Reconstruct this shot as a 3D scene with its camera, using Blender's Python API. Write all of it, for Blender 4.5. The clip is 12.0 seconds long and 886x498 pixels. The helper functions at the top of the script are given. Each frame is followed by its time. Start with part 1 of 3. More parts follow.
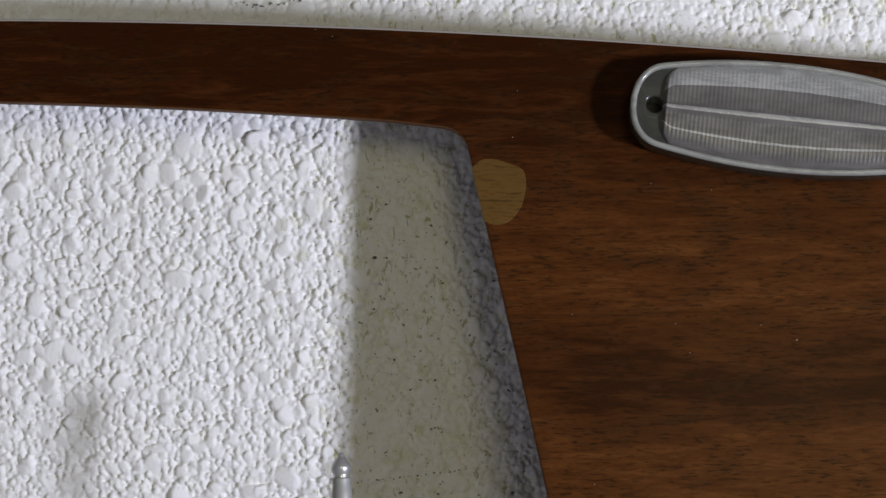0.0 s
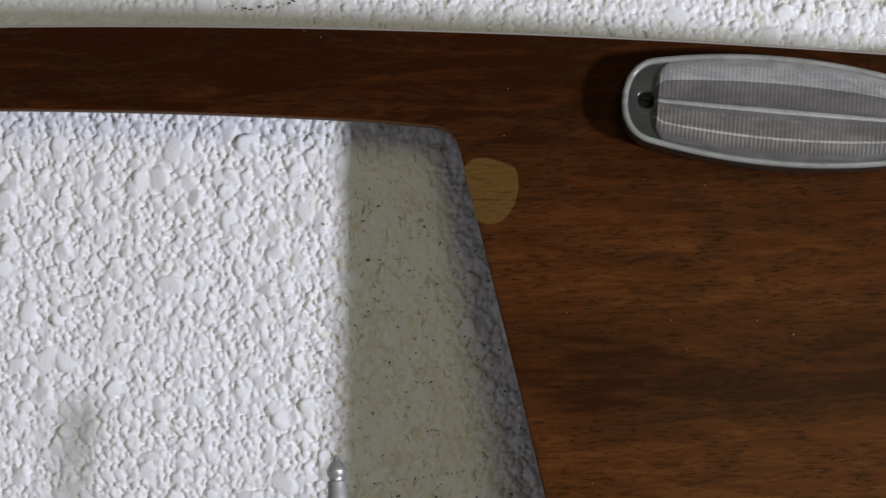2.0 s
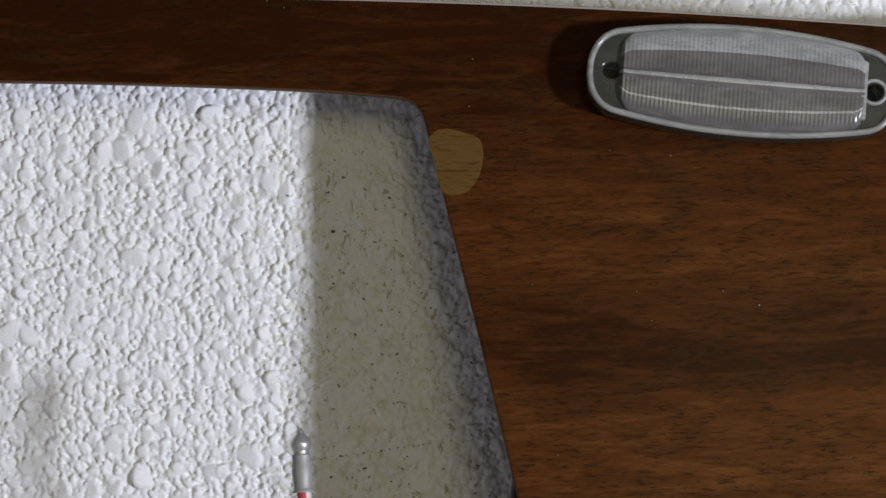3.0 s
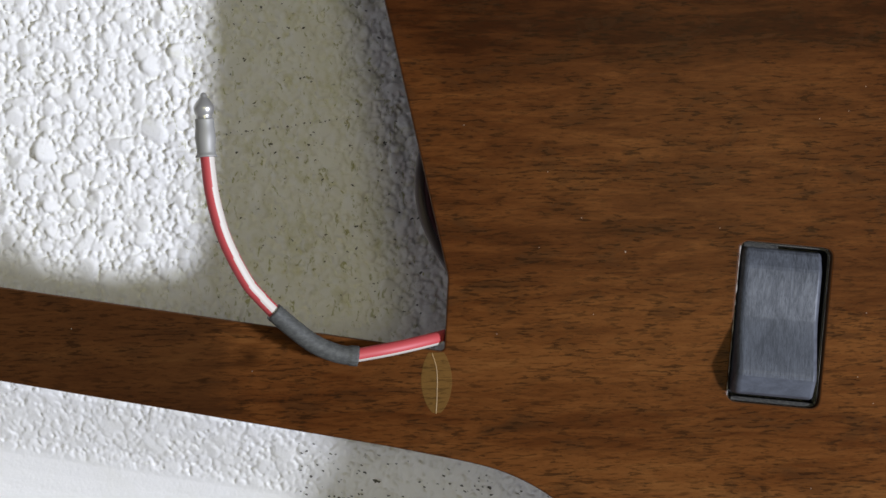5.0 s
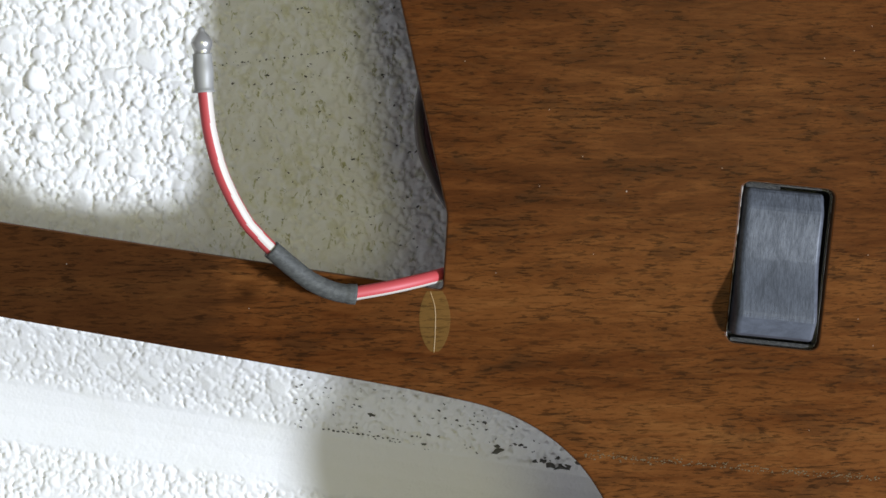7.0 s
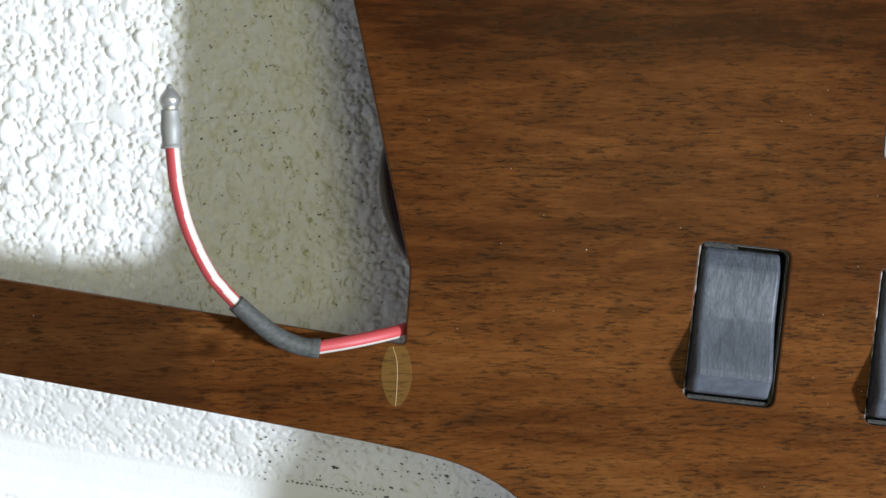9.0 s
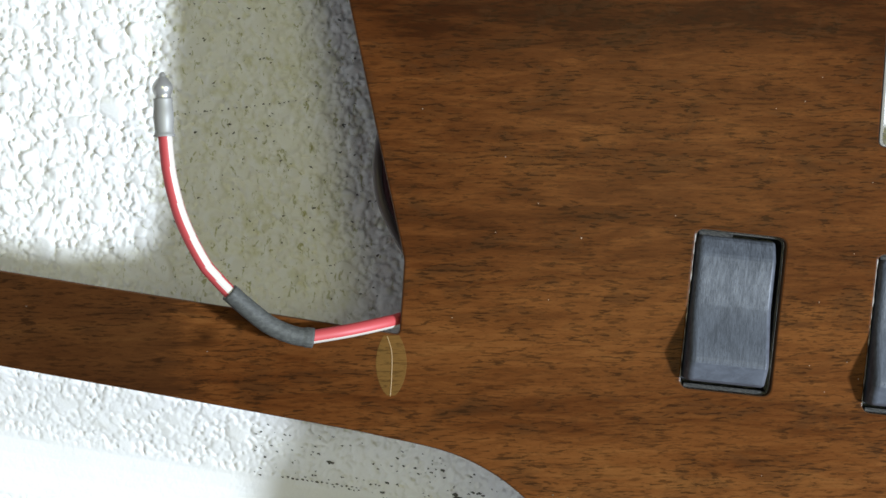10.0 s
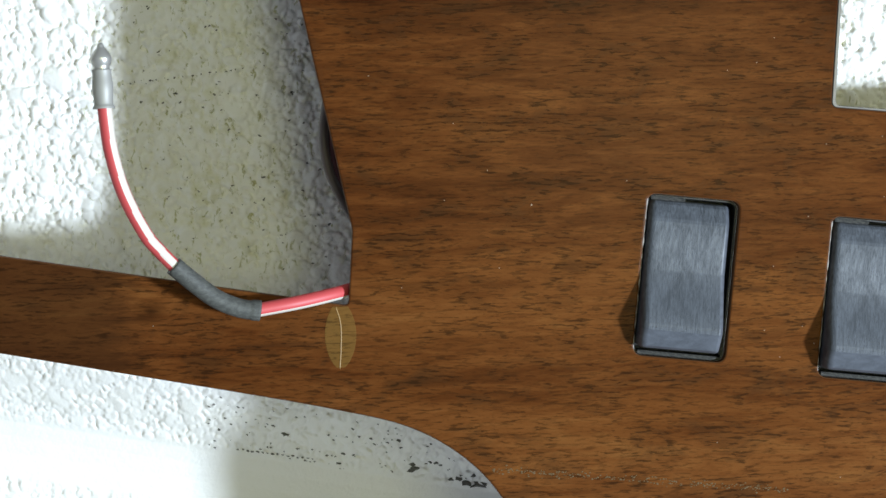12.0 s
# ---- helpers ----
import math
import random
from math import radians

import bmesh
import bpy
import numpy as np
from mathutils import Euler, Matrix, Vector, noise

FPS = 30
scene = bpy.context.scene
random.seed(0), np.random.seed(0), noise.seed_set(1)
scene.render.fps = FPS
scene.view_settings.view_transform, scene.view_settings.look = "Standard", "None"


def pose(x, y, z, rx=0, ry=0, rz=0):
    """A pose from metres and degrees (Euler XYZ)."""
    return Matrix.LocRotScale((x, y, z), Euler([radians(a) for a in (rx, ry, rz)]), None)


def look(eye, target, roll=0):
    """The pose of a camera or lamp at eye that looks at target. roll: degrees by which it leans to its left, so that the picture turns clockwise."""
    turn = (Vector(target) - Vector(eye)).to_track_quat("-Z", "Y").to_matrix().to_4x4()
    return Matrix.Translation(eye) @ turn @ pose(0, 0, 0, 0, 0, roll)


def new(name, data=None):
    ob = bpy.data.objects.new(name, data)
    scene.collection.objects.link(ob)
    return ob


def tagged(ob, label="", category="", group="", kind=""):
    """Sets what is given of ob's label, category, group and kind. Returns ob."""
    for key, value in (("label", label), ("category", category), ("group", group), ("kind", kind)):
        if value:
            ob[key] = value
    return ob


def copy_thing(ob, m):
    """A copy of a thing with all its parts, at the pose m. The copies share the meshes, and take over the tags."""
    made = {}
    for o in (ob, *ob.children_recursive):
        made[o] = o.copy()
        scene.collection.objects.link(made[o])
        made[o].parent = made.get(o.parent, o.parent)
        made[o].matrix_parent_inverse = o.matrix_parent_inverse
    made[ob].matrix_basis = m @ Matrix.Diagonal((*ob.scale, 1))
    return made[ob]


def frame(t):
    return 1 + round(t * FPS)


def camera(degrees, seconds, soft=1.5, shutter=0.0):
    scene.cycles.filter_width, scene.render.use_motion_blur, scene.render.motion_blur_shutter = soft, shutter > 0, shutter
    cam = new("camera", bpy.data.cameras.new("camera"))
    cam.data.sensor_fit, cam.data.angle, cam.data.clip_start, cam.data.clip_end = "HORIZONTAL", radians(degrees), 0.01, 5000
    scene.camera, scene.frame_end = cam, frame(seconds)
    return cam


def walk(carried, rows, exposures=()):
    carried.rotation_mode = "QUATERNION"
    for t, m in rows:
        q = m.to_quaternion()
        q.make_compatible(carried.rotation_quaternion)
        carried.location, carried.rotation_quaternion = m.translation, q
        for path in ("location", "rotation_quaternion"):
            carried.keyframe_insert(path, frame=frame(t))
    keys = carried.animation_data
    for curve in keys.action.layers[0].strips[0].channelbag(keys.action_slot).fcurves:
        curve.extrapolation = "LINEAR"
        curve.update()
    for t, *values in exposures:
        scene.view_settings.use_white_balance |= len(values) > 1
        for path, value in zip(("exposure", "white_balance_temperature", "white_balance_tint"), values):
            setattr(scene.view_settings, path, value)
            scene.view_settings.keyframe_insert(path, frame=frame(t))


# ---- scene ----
cam = camera(26.000, 12.0)
walk(cam, [
    (0.0, pose(-0.01624, 0.02442, 0.47496, 8.627, 1.947, 0.164)),
    (0.5, pose(-0.01639, 0.02581, 0.47205, 9.848, 2.269, 0.068)),
    (1.0, pose(-0.01588, 0.02396, 0.47363, 10.446, 2.207, -0.474)),
    (1.5, pose(-0.01571, 0.02251, 0.47312, 9.786, 2.289, -0.328)),
    (2.0, pose(-0.01405, 0.02252, 0.47135, 8.884, 2.160, -0.787)),
    (2.5, pose(-0.01135, 0.02350, 0.46831, 8.222, 1.659, -0.836)),
    (2.7, pose(-0.01170, 0.02385, 0.46841, 8.060, 1.624, -1.080)),
    (4.3, pose(-0.00822, 0.01478, 0.47187, 5.378, -0.123, -0.752)),
    (4.5, pose(-0.00883, 0.01145, 0.46924, 3.578, -0.369, -0.547)),
    (5.0, pose(-0.00881, 0.00698, 0.46312, 0.153, -1.008, -0.631)),
    (5.5, pose(-0.00997, 0.01004, 0.46208, -1.269, -1.189, -0.631)),
    (6.0, pose(-0.01385, 0.01242, 0.45997, -2.253, -1.212, -0.126)),
    (6.5, pose(-0.01307, 0.01444, 0.45883, -2.602, -1.319, -0.137)),
    (6.7, pose(-0.01274, 0.01447, 0.45867, -2.681, -1.363, -0.169)),
    (8.3, pose(-0.01192, 0.01348, 0.45846, -1.789, -2.173, 0.634)),
    (8.5, pose(-0.00867, 0.01500, 0.45870, -1.620, -1.982, 0.443)),
    (9.0, pose(-0.00913, 0.01563, 0.46590, -1.105, -2.152, 0.527)),
    (9.5, pose(-0.00972, 0.00700, 0.46861, -0.427, -2.134, 0.405)),
    (10.0, pose(-0.00801, 0.00740, 0.46437, -0.414, -2.199, 0.265)),
    (10.5, pose(-0.00671, 0.00675, 0.46250, -0.504, -2.329, 0.067)),
    (11.0, pose(-0.00653, 0.00613, 0.46169, -1.084, -2.373, -0.077)),
    (11.5, pose(-0.00375, 0.00826, 0.46080, -1.437, -2.463, -0.439)),
    (12.0, pose(0.00017, 0.01014, 0.45769, -1.660, -2.765, -0.617)),
], exposures=[(0.0, -0.60, 6300, 20), (2.6, -0.60, 6300, 19), (4.5, -0.46, 6300, 17), (5.0, -0.22, 6350, 16), (6.5, 0.04, 6250, 13), (9.5, 0.25, 6200, 9), (12.0, 0.33, 6080, 5)])

# ---- light: one bright work lamp off to the right, a weak warm ceiling lamp, dim grey room light ----
world = bpy.data.worlds.new("room_light")
scene.world = world
world.use_nodes = True
world.node_tree.nodes["Background"].inputs["Color"].default_value = (0.95, 0.97, 1.0, 1)
world.node_tree.nodes["Background"].inputs["Strength"].default_value = 0.20
lamp = new("work_lamp", bpy.data.lights.new("work_lamp", "POINT"))
lamp.data.energy, lamp.data.shadow_soft_size, lamp.data.color = 90.0, 0.055, (0.81, 0.88, 1.0)
lamp.location = (0.865, -0.205, 0.85)
overhead = new("ceiling_lamp", bpy.data.lights.new("ceiling_lamp", "AREA"))
overhead.data.shape, overhead.data.size = "DISK", 0.62
overhead.data.energy, overhead.data.color = 9.6, (1.0, 0.965, 0.48)
overhead.matrix_world = look((0.47, 0.12, 2.40), (-0.02, 0.04, 0))

MM = 0.001


# ---- materials ----
def material(name, colour=(0.5, 0.5, 0.5), rough=0.5, metal=0.0, coat=0.0):
    m = bpy.data.materials.new(name)
    m.use_nodes = True
    b = m.node_tree.nodes["Principled BSDF"]
    b.inputs["Base Color"].default_value = (*colour, 1)
    b.inputs["Roughness"].default_value = rough
    b.inputs["Metallic"].default_value = metal
    b.inputs["Coat Weight"].default_value = coat
    return m


class Graph:
    """Short names for the nodes of one material. Coordinates are the object's own, in millimetres."""

    def __init__(self, m):
        self.tree = m.node_tree
        self.bsdf = self.tree.nodes["Principled BSDF"]
        at = self.tree.nodes.new("ShaderNodeTexCoord").outputs["Object"]
        self.at = self.vec("SCALE", at, scale=1000.0)

    def link(self, value, socket):
        if isinstance(value, bpy.types.NodeSocket):
            self.tree.links.new(value, socket)
        else:
            socket.default_value = value

    def vec(self, op, a, b=(0, 0, 0), scale=1.0):
        n = self.tree.nodes.new("ShaderNodeVectorMath")
        n.operation = op
        self.link(a, n.inputs[0])
        if op != "SCALE":
            self.link(b, n.inputs[1])
        if op == "SCALE":
            n.inputs["Scale"].default_value = scale
        return n.outputs[0]

    def math(self, op, a, b=0.0, clamp=False):
        n = self.tree.nodes.new("ShaderNodeMath")
        n.operation, n.use_clamp = op, clamp
        self.link(a, n.inputs[0])
        self.link(b, n.inputs[1])
        return n.outputs[0]

    def turned(self, degrees, stretch=(1, 1, 1), shift=(0, 0, 0)):
        n = self.tree.nodes.new("ShaderNodeMapping")
        self.link(self.at, n.inputs["Vector"])
        n.inputs["Rotation"].default_value = (0, 0, radians(degrees))
        n.inputs["Scale"].default_value = stretch
        n.inputs["Location"].default_value = shift
        return n.outputs[0]

    def noise(self, at, scale, detail=3.0, rough=0.55, distort=0.0):
        n = self.tree.nodes.new("ShaderNodeTexNoise")
        self.link(at, n.inputs["Vector"])
        for key, value in (("Scale", scale), ("Detail", detail), ("Roughness", rough), ("Distortion", distort)):
            n.inputs[key].default_value = value
        return n.outputs["Fac"]

    def ramp(self, fac, *stops):
        n = self.tree.nodes.new("ShaderNodeValToRGB")
        self.link(fac, n.inputs["Fac"])
        while len(n.color_ramp.elements) < len(stops):
            n.color_ramp.elements.new(0.5)
        for e, (p, c) in zip(n.color_ramp.elements, stops):
            e.position = p
            e.color = (*c, 1) if isinstance(c, tuple) else (c, c, c, 1)
        return n.outputs["Color"]

    def mix(self, fac, a, b, blend="MIX"):
        n = self.tree.nodes.new("ShaderNodeMix")
        n.data_type, n.blend_type = "RGBA", blend
        self.link(fac, n.inputs["Factor"])
        for v, s in ((a, n.inputs[6]), (b, n.inputs[7])):
            self.link((*v, 1) if isinstance(v, tuple) else v, s)
        return n.outputs[2]

    def bump(self, height, distance, strength=1.0, into=None):
        n = self.tree.nodes.new("ShaderNodeBump")
        n.inputs["Strength"].default_value = strength
        n.inputs["Distance"].default_value = distance * MM
        self.link(height, n.inputs["Height"])
        self.tree.links.new(n.outputs["Normal"], self.bsdf.inputs["Normal"])

    def set(self, **values):
        for key, value in values.items():
            name = key.replace("_", " ").title().replace("Ior", "IOR")
            self.link(value, self.bsdf.inputs[name])


def wood_material(name, tint=None):
    m = material(name, rough=0.3)
    g = Graph(m)
    # broad growth bands lie across y, tilted and wavy
    wave = g.noise(g.turned(2.0, (0.008, 0.03, 0.03), (4, 0, 0)), 1.0, 3.0, 0.55)
    split = g.tree.nodes.new("ShaderNodeSeparateXYZ")
    g.link(g.turned(2.5), split.inputs[0])
    across = g.math("ADD", split.outputs["Y"], g.math("MULTIPLY", g.math("SUBTRACT", wave, 0.5), 30.0))
    along = g.math("DIVIDE", g.math("ADD", across, 80.0), 240.0)
    bands = g.ramp(along, (0.04, 0.50), (0.13, 0.66), (0.19, 0.40), (0.27, 0.60), (0.36, 0.34), (0.46, 0.42), (0.53, 0.40), (0.60, 0.12), (0.68, 0.40), (0.76, 0.34), (0.85, 0.20), (0.92, 0.08))
    fibre = g.noise(g.turned(4.0, (0.10, 0.8, 0.5)), 1.0, 5.0, 0.68, 0.6)
    streak = g.noise(g.turned(4.0, (0.030, 0.20, 0.2), (11, 0, 0)), 1.0, 5.0, 0.65, 1.0)
    blotch = g.noise(g.turned(0.0, (0.06, 0.13, 0.1), (31, 5, 0)), 1.0, 5.0, 0.65, 0.8)
    pores = g.noise(g.turned(3.0, (0.24, 1.5, 1.0), (7, 3, 0)), 1.0, 3.0, 0.60, 0.35)
    pores_long = g.noise(g.turned(3.5, (0.11, 1.1, 1.0), (17, 23, 0)), 1.0, 3.0, 0.6, 0.5)
    pores_fine = g.noise(g.turned(2.0, (0.55, 3.2, 1.0), (2, 9, 0)), 1.0, 2.0, 0.5)
    tone = g.math("ADD", g.math("ADD", g.math("MULTIPLY", bands, 0.36), 0.117), g.math("ADD", g.math("MULTIPLY", fibre, 0.13), g.math("MULTIPLY", streak, 0.29)))
    colour = g.ramp(tone, (0.36, (0.028, 0.0074, 0.0018)), (0.46, (0.073, 0.0222, 0.0052)), (0.55, (0.122, 0.0428, 0.0104)), (0.67, (0.186, 0.078, 0.0200)))
    colour = g.mix(g.math("MULTIPLY", g.ramp(blotch, (0.50, 0.0), (0.68, 1.0)), 0.55), colour, (0.034, 0.0150, 0.0052))
    thick = g.ramp(blotch, (0.36, 0.25), (0.56, 1.0))
    pore_mask = g.math("MULTIPLY", g.math("MAXIMUM", g.ramp(pores, (0.53, 0.0), (0.59, 1.0)), g.ramp(pores_long, (0.60, 0.0), (0.67, 0.6))), thick)
    fine_mask = g.ramp(pores_fine, (0.60, 0.0), (0.68, 0.45))
    if tint:
        colour = g.mix(0.60, colour, tint)
    # darker along one end of the lower arm, with a wandering border
    arm_end = g.tree.nodes.new("ShaderNodeSeparateXYZ")
    g.link(g.at, arm_end.inputs[0])
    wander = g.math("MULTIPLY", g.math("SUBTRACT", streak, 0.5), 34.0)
    inner = g.math("MULTIPLY", g.math("SUBTRACT", -47.0, g.math("ADD", arm_end.outputs["X"], wander)), 0.11, True)
    inner = g.math("MULTIPLY", inner, g.math("MULTIPLY", g.math("SUBTRACT", 30.0, arm_end.outputs["Y"]), 0.1, True))
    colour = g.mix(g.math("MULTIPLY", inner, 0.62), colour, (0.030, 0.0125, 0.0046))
    knot = g.vec("MULTIPLY", g.vec("SUBTRACT", g.at, (-47.5, -17.5, 0.0)), (0.16, 0.20, 0.0))
    length = g.tree.nodes.new("ShaderNodeVectorMath")
    length.operation = "LENGTH"
    g.link(knot, length.inputs[0])
    dark = g.math("SUBTRACT", 1.0, g.math("ADD", length.outputs["Value"], g.math("MULTIPLY", blotch, 0.5)), True)
    colour = g.mix(dark, colour, (0.016, 0.0055, 0.0018))
    colour = g.mix(g.math("MULTIPLY", g.math("MAXIMUM", pore_mask, fine_mask), 0.45 if tint else 0.66), colour, (0.013, 0.0055, 0.0020))
    speck = g.ramp(g.noise(g.turned(20.0, (1.3, 1.1, 1.2)), 1.0, 0.0), (0.895, 0.0), (0.925, 1.0))
    colour = g.mix(g.math("MULTIPLY", speck, 0.6), colour, (0.45, 0.38, 0.30))
    g.set(base_color=colour, roughness=g.math("ADD", g.math("MULTIPLY", blotch, 0.16), 0.18), specular_ior_level=0.03)
    g.bump(g.math("SUBTRACT", g.math("MULTIPLY", fibre, 0.5), pore_mask), 0.02, 0.2)
    return m


def foam_material():
    m = material("polystyrene_foam", rough=0.62)
    g = Graph(m)
    split = g.tree.nodes.new("ShaderNodeSeparateXYZ")
    g.link(g.at, split.inputs[0])
    # the yellow growth keeps to the middle of the bed, painted thinner on the lamp-lit left
    unlit_growth = g.math("MULTIPLY", g.ramp(g.math("MULTIPLY", g.math("ADD", split.outputs["Y"], 40.0), 0.03, True), (0.0, 0.0), (1.0, 1.0)), g.ramp(g.math("MULTIPLY", g.math("ADD", split.outputs["X"], 85.0), 0.04, True), (0.0, 0.25), (1.0, 1.0)))
    stain = g.ramp(g.noise(g.turned(0, (0.035, 0.03, 0.03)), 1.0, 5.0, 0.65, 0.6), (0.50, 0.0), (0.72, 1.0))
    yellow = g.ramp(g.noise(g.turned(0, (0.16, 0.16, 0.16), (9, 2, 0)), 1.0, 3.0, 0.6), (0.56, 0.0), (0.70, 1.0))
    spots = g.ramp(g.noise(g.turned(30, (0.45, 0.7, 0.5), (3, 8, 1)), 1.0, 2.0, 0.5), (0.70, 0.0), (0.76, 1.0))
    colour = g.mix(g.math("MULTIPLY", stain, 0.25), (0.82, 0.81, 0.775), (0.66, 0.64, 0.52))
    colour = g.mix(g.math("MULTIPLY", g.math("MULTIPLY", yellow, unlit_growth), 0.44), colour, (0.58, 0.56, 0.30))
    colour = g.mix(g.math("MULTIPLY", g.math("MULTIPLY", spots, unlit_growth), 0.5), colour, (0.20, 0.19, 0.15))
    moss = g.ramp(g.noise(g.turned(55, (0.6, 0.28, 0.5), (13, 4, 1)), 1.0, 3.0, 0.6, 0.8), (0.60, 0.0), (0.68, 1.0))
    colour = g.mix(g.math("MULTIPLY", g.math("MULTIPLY", moss, unlit_growth), 0.78), colour, (0.33, 0.32, 0.10))
    g.set(base_color=colour)
    g.bump(g.noise(g.at, 1.1, 4.0, 0.65), 0.22, 0.7)
    return m


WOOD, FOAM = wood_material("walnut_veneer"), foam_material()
EDGE_WOOD = material("lacquered_edge", (0.090, 0.040, 0.016), 0.5)
EDGE_WOOD.node_tree.nodes["Principled BSDF"].inputs["Specular IOR Level"].default_value = 0.1
BARE_WOOD = wood_material("bare_worn_veneer", (0.150, 0.086, 0.022))
TRIM = material("grey_metal_trim", (0.16, 0.15, 0.14), 0.4, 0.3)
RESIDUE = material("old_glue", (0.12, 0.08, 0.036), 0.5)
CRACK = material("pale_split", (0.30, 0.18, 0.06), 0.45)
EDGE_GLINT = material("pale_edge_glint", (0.30, 0.27, 0.23), 0.4)


def scratched_plastic():
    m = material("scratched_black_plastic")
    g = Graph(m)
    split = g.tree.nodes.new("ShaderNodeSeparateXYZ")
    g.link(g.at, split.inputs[0])
    lower = g.ramp(g.math("ADD", g.math("MULTIPLY", split.outputs["Y"], -0.6), 1.1, True), (0.3, 0.0), (0.7, 1.0))
    lines = g.noise(g.turned(-24, (1.5, 0.24, 0.5)), 1.0, 4.0, 0.65, 1.4)
    upright = g.noise(g.turned(-6, (1.9, 0.20, 0.5), (3, 7, 0)), 1.0, 4.0, 0.65, 0.9)
    grain = g.mix(lower, lines, upright)
    cuts = g.ramp(g.noise(g.turned(-30, (2.4, 0.35, 0.5), (8, 1, 0)), 1.0, 2.0, 0.5, 2.2), (0.60, 0.0), (0.66, 1.0))
    smear = g.noise(g.turned(10, (0.22, 0.12, 0.2), (5, 2, 0)), 1.0, 5.0, 0.7, 1.5)
    worn = g.ramp(g.math("ADD", g.math("MULTIPLY", grain, 0.6), g.math("MULTIPLY", smear, 0.4)), (0.38, 0.0), (0.60, 1.0))
    worn = g.math("MULTIPLY", worn, g.math("SUBTRACT", 1.0, g.math("MULTIPLY", lower, 0.20)))
    colour = g.mix(worn, (0.036, 0.041, 0.049), (0.092, 0.102, 0.120))
    colour = g.mix(g.math("MULTIPLY", cuts, 0.6), colour, (0.026, 0.029, 0.034))
    g.set(base_color=colour, roughness=g.math("SUBTRACT", 0.62, g.math("MULTIPLY", worn, 0.16)))
    g.bump(g.math("SUBTRACT", grain, g.math("MULTIPLY", cuts, 0.4)), 0.09, 0.6)
    return m


SWITCH = scratched_plastic()
BLACK = material("black_housing", (0.014, 0.014, 0.013), 0.6)
LINER = material("black_bezel", (0.022, 0.02, 0.018), 0.45)
RED = material("red_wire_insulation", (0.50, 0.065, 0.068), 0.5)
WHITE = material("white_wire_stripe", (0.62, 0.57, 0.50), 0.45)
MAROON = material("maroon_wire_insulation", (0.075, 0.018, 0.022), 0.4)
BROWN = material("brown_wire_insulation", (0.075, 0.055, 0.05), 0.45)


def dusty(name, colour, rough, scale, amount):
    m = material(name)
    g = Graph(m)
    dust = g.ramp(g.noise(g.turned(25, (scale, scale * 1.6, scale)), 1.0, 5.0, 0.7, 0.6), (0.40, 1 - amount), (0.72, 1 + amount))
    g.set(base_color=g.mix(1.0, colour, dust, "MULTIPLY"), roughness=rough)
    g.bump(g.noise(g.at, 2.5, 3.0), 0.05, 0.6)
    return m


RUBBER = dusty("grey_rubber_sleeve", (0.080, 0.082, 0.074), 0.65, 0.8, 0.35)
# smooth, lighter copy of the rocker plastic for its lamp-lit facets
LIT_SMOOTH_PLASTIC = dusty("lit_smooth_plastic", (0.084, 0.092, 0.110), 0.42, 0.25, 0.22)
DUSTY = dusty("dusty_ledge", (0.040, 0.038, 0.032), 0.8, 1.6, 0.9)
METAL = material("tinned_brass", (0.50, 0.49, 0.46), 0.34, 0.65)
DULL_METAL = material("dull_tinned_brass", (0.34, 0.335, 0.31), 0.55, 0.3)


def smeared_plastic(name, colour, rough, clear):
    m = material(name)
    g = Graph(m)
    smear = g.noise(g.turned(0, (0.10, 0.25, 0.5)), 1.0, 5.0, 0.7, 0.4)
    fade = g.ramp(smear, (0.35, 0.72), (0.68, 1.2))
    g.set(base_color=g.mix(1.0, colour, fade, "MULTIPLY"), roughness=g.math("ADD", rough, g.math("MULTIPLY", smear, 0.15)), transmission_weight=clear, ior=1.49)
    g.bump(g.noise(g.turned(0, (0.25, 0.4, 0.5)), 1.0, 2.0), 0.06, 0.5)
    return m


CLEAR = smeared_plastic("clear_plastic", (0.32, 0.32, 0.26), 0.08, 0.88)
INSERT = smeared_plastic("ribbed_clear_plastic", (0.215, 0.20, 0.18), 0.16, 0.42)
# pale parts of the lens, and the highlights painted on its dome
PALE_PLASTIC = smeared_plastic("pale_plastic", (0.44, 0.435, 0.40), 0.2, 0.3)
RIM = smeared_plastic("rim_plastic", (0.52, 0.52, 0.46), 0.12, 0.5)
DIRT = material("dark_dirt", (0.11, 0.105, 0.09), 0.9)


# ---- mesh tools ----
def mesh_object(name, bm, mats, smooth=False):
    me = bpy.data.meshes.new(name)
    bmesh.ops.recalc_face_normals(bm, faces=bm.faces)
    bm.to_mesh(me)
    bm.free()
    for m in mats if isinstance(mats, (list, tuple)) else [mats]:
        me.materials.append(m)
    if smooth:
        me.polygons.foreach_set("use_smooth", [True] * len(me.polygons))
    return new(name, me)


def part(name, bm, mats, parent, label="", smooth=False):
    ob = mesh_object(name, bm, mats, smooth)
    ob.parent = parent
    return tagged(ob, label)


def thing(name, at, label, category, group="", kind=""):
    ob = new(name)
    ob.matrix_basis = at
    ob.empty_display_size = 0.01
    return tagged(ob, label, category, group, kind)


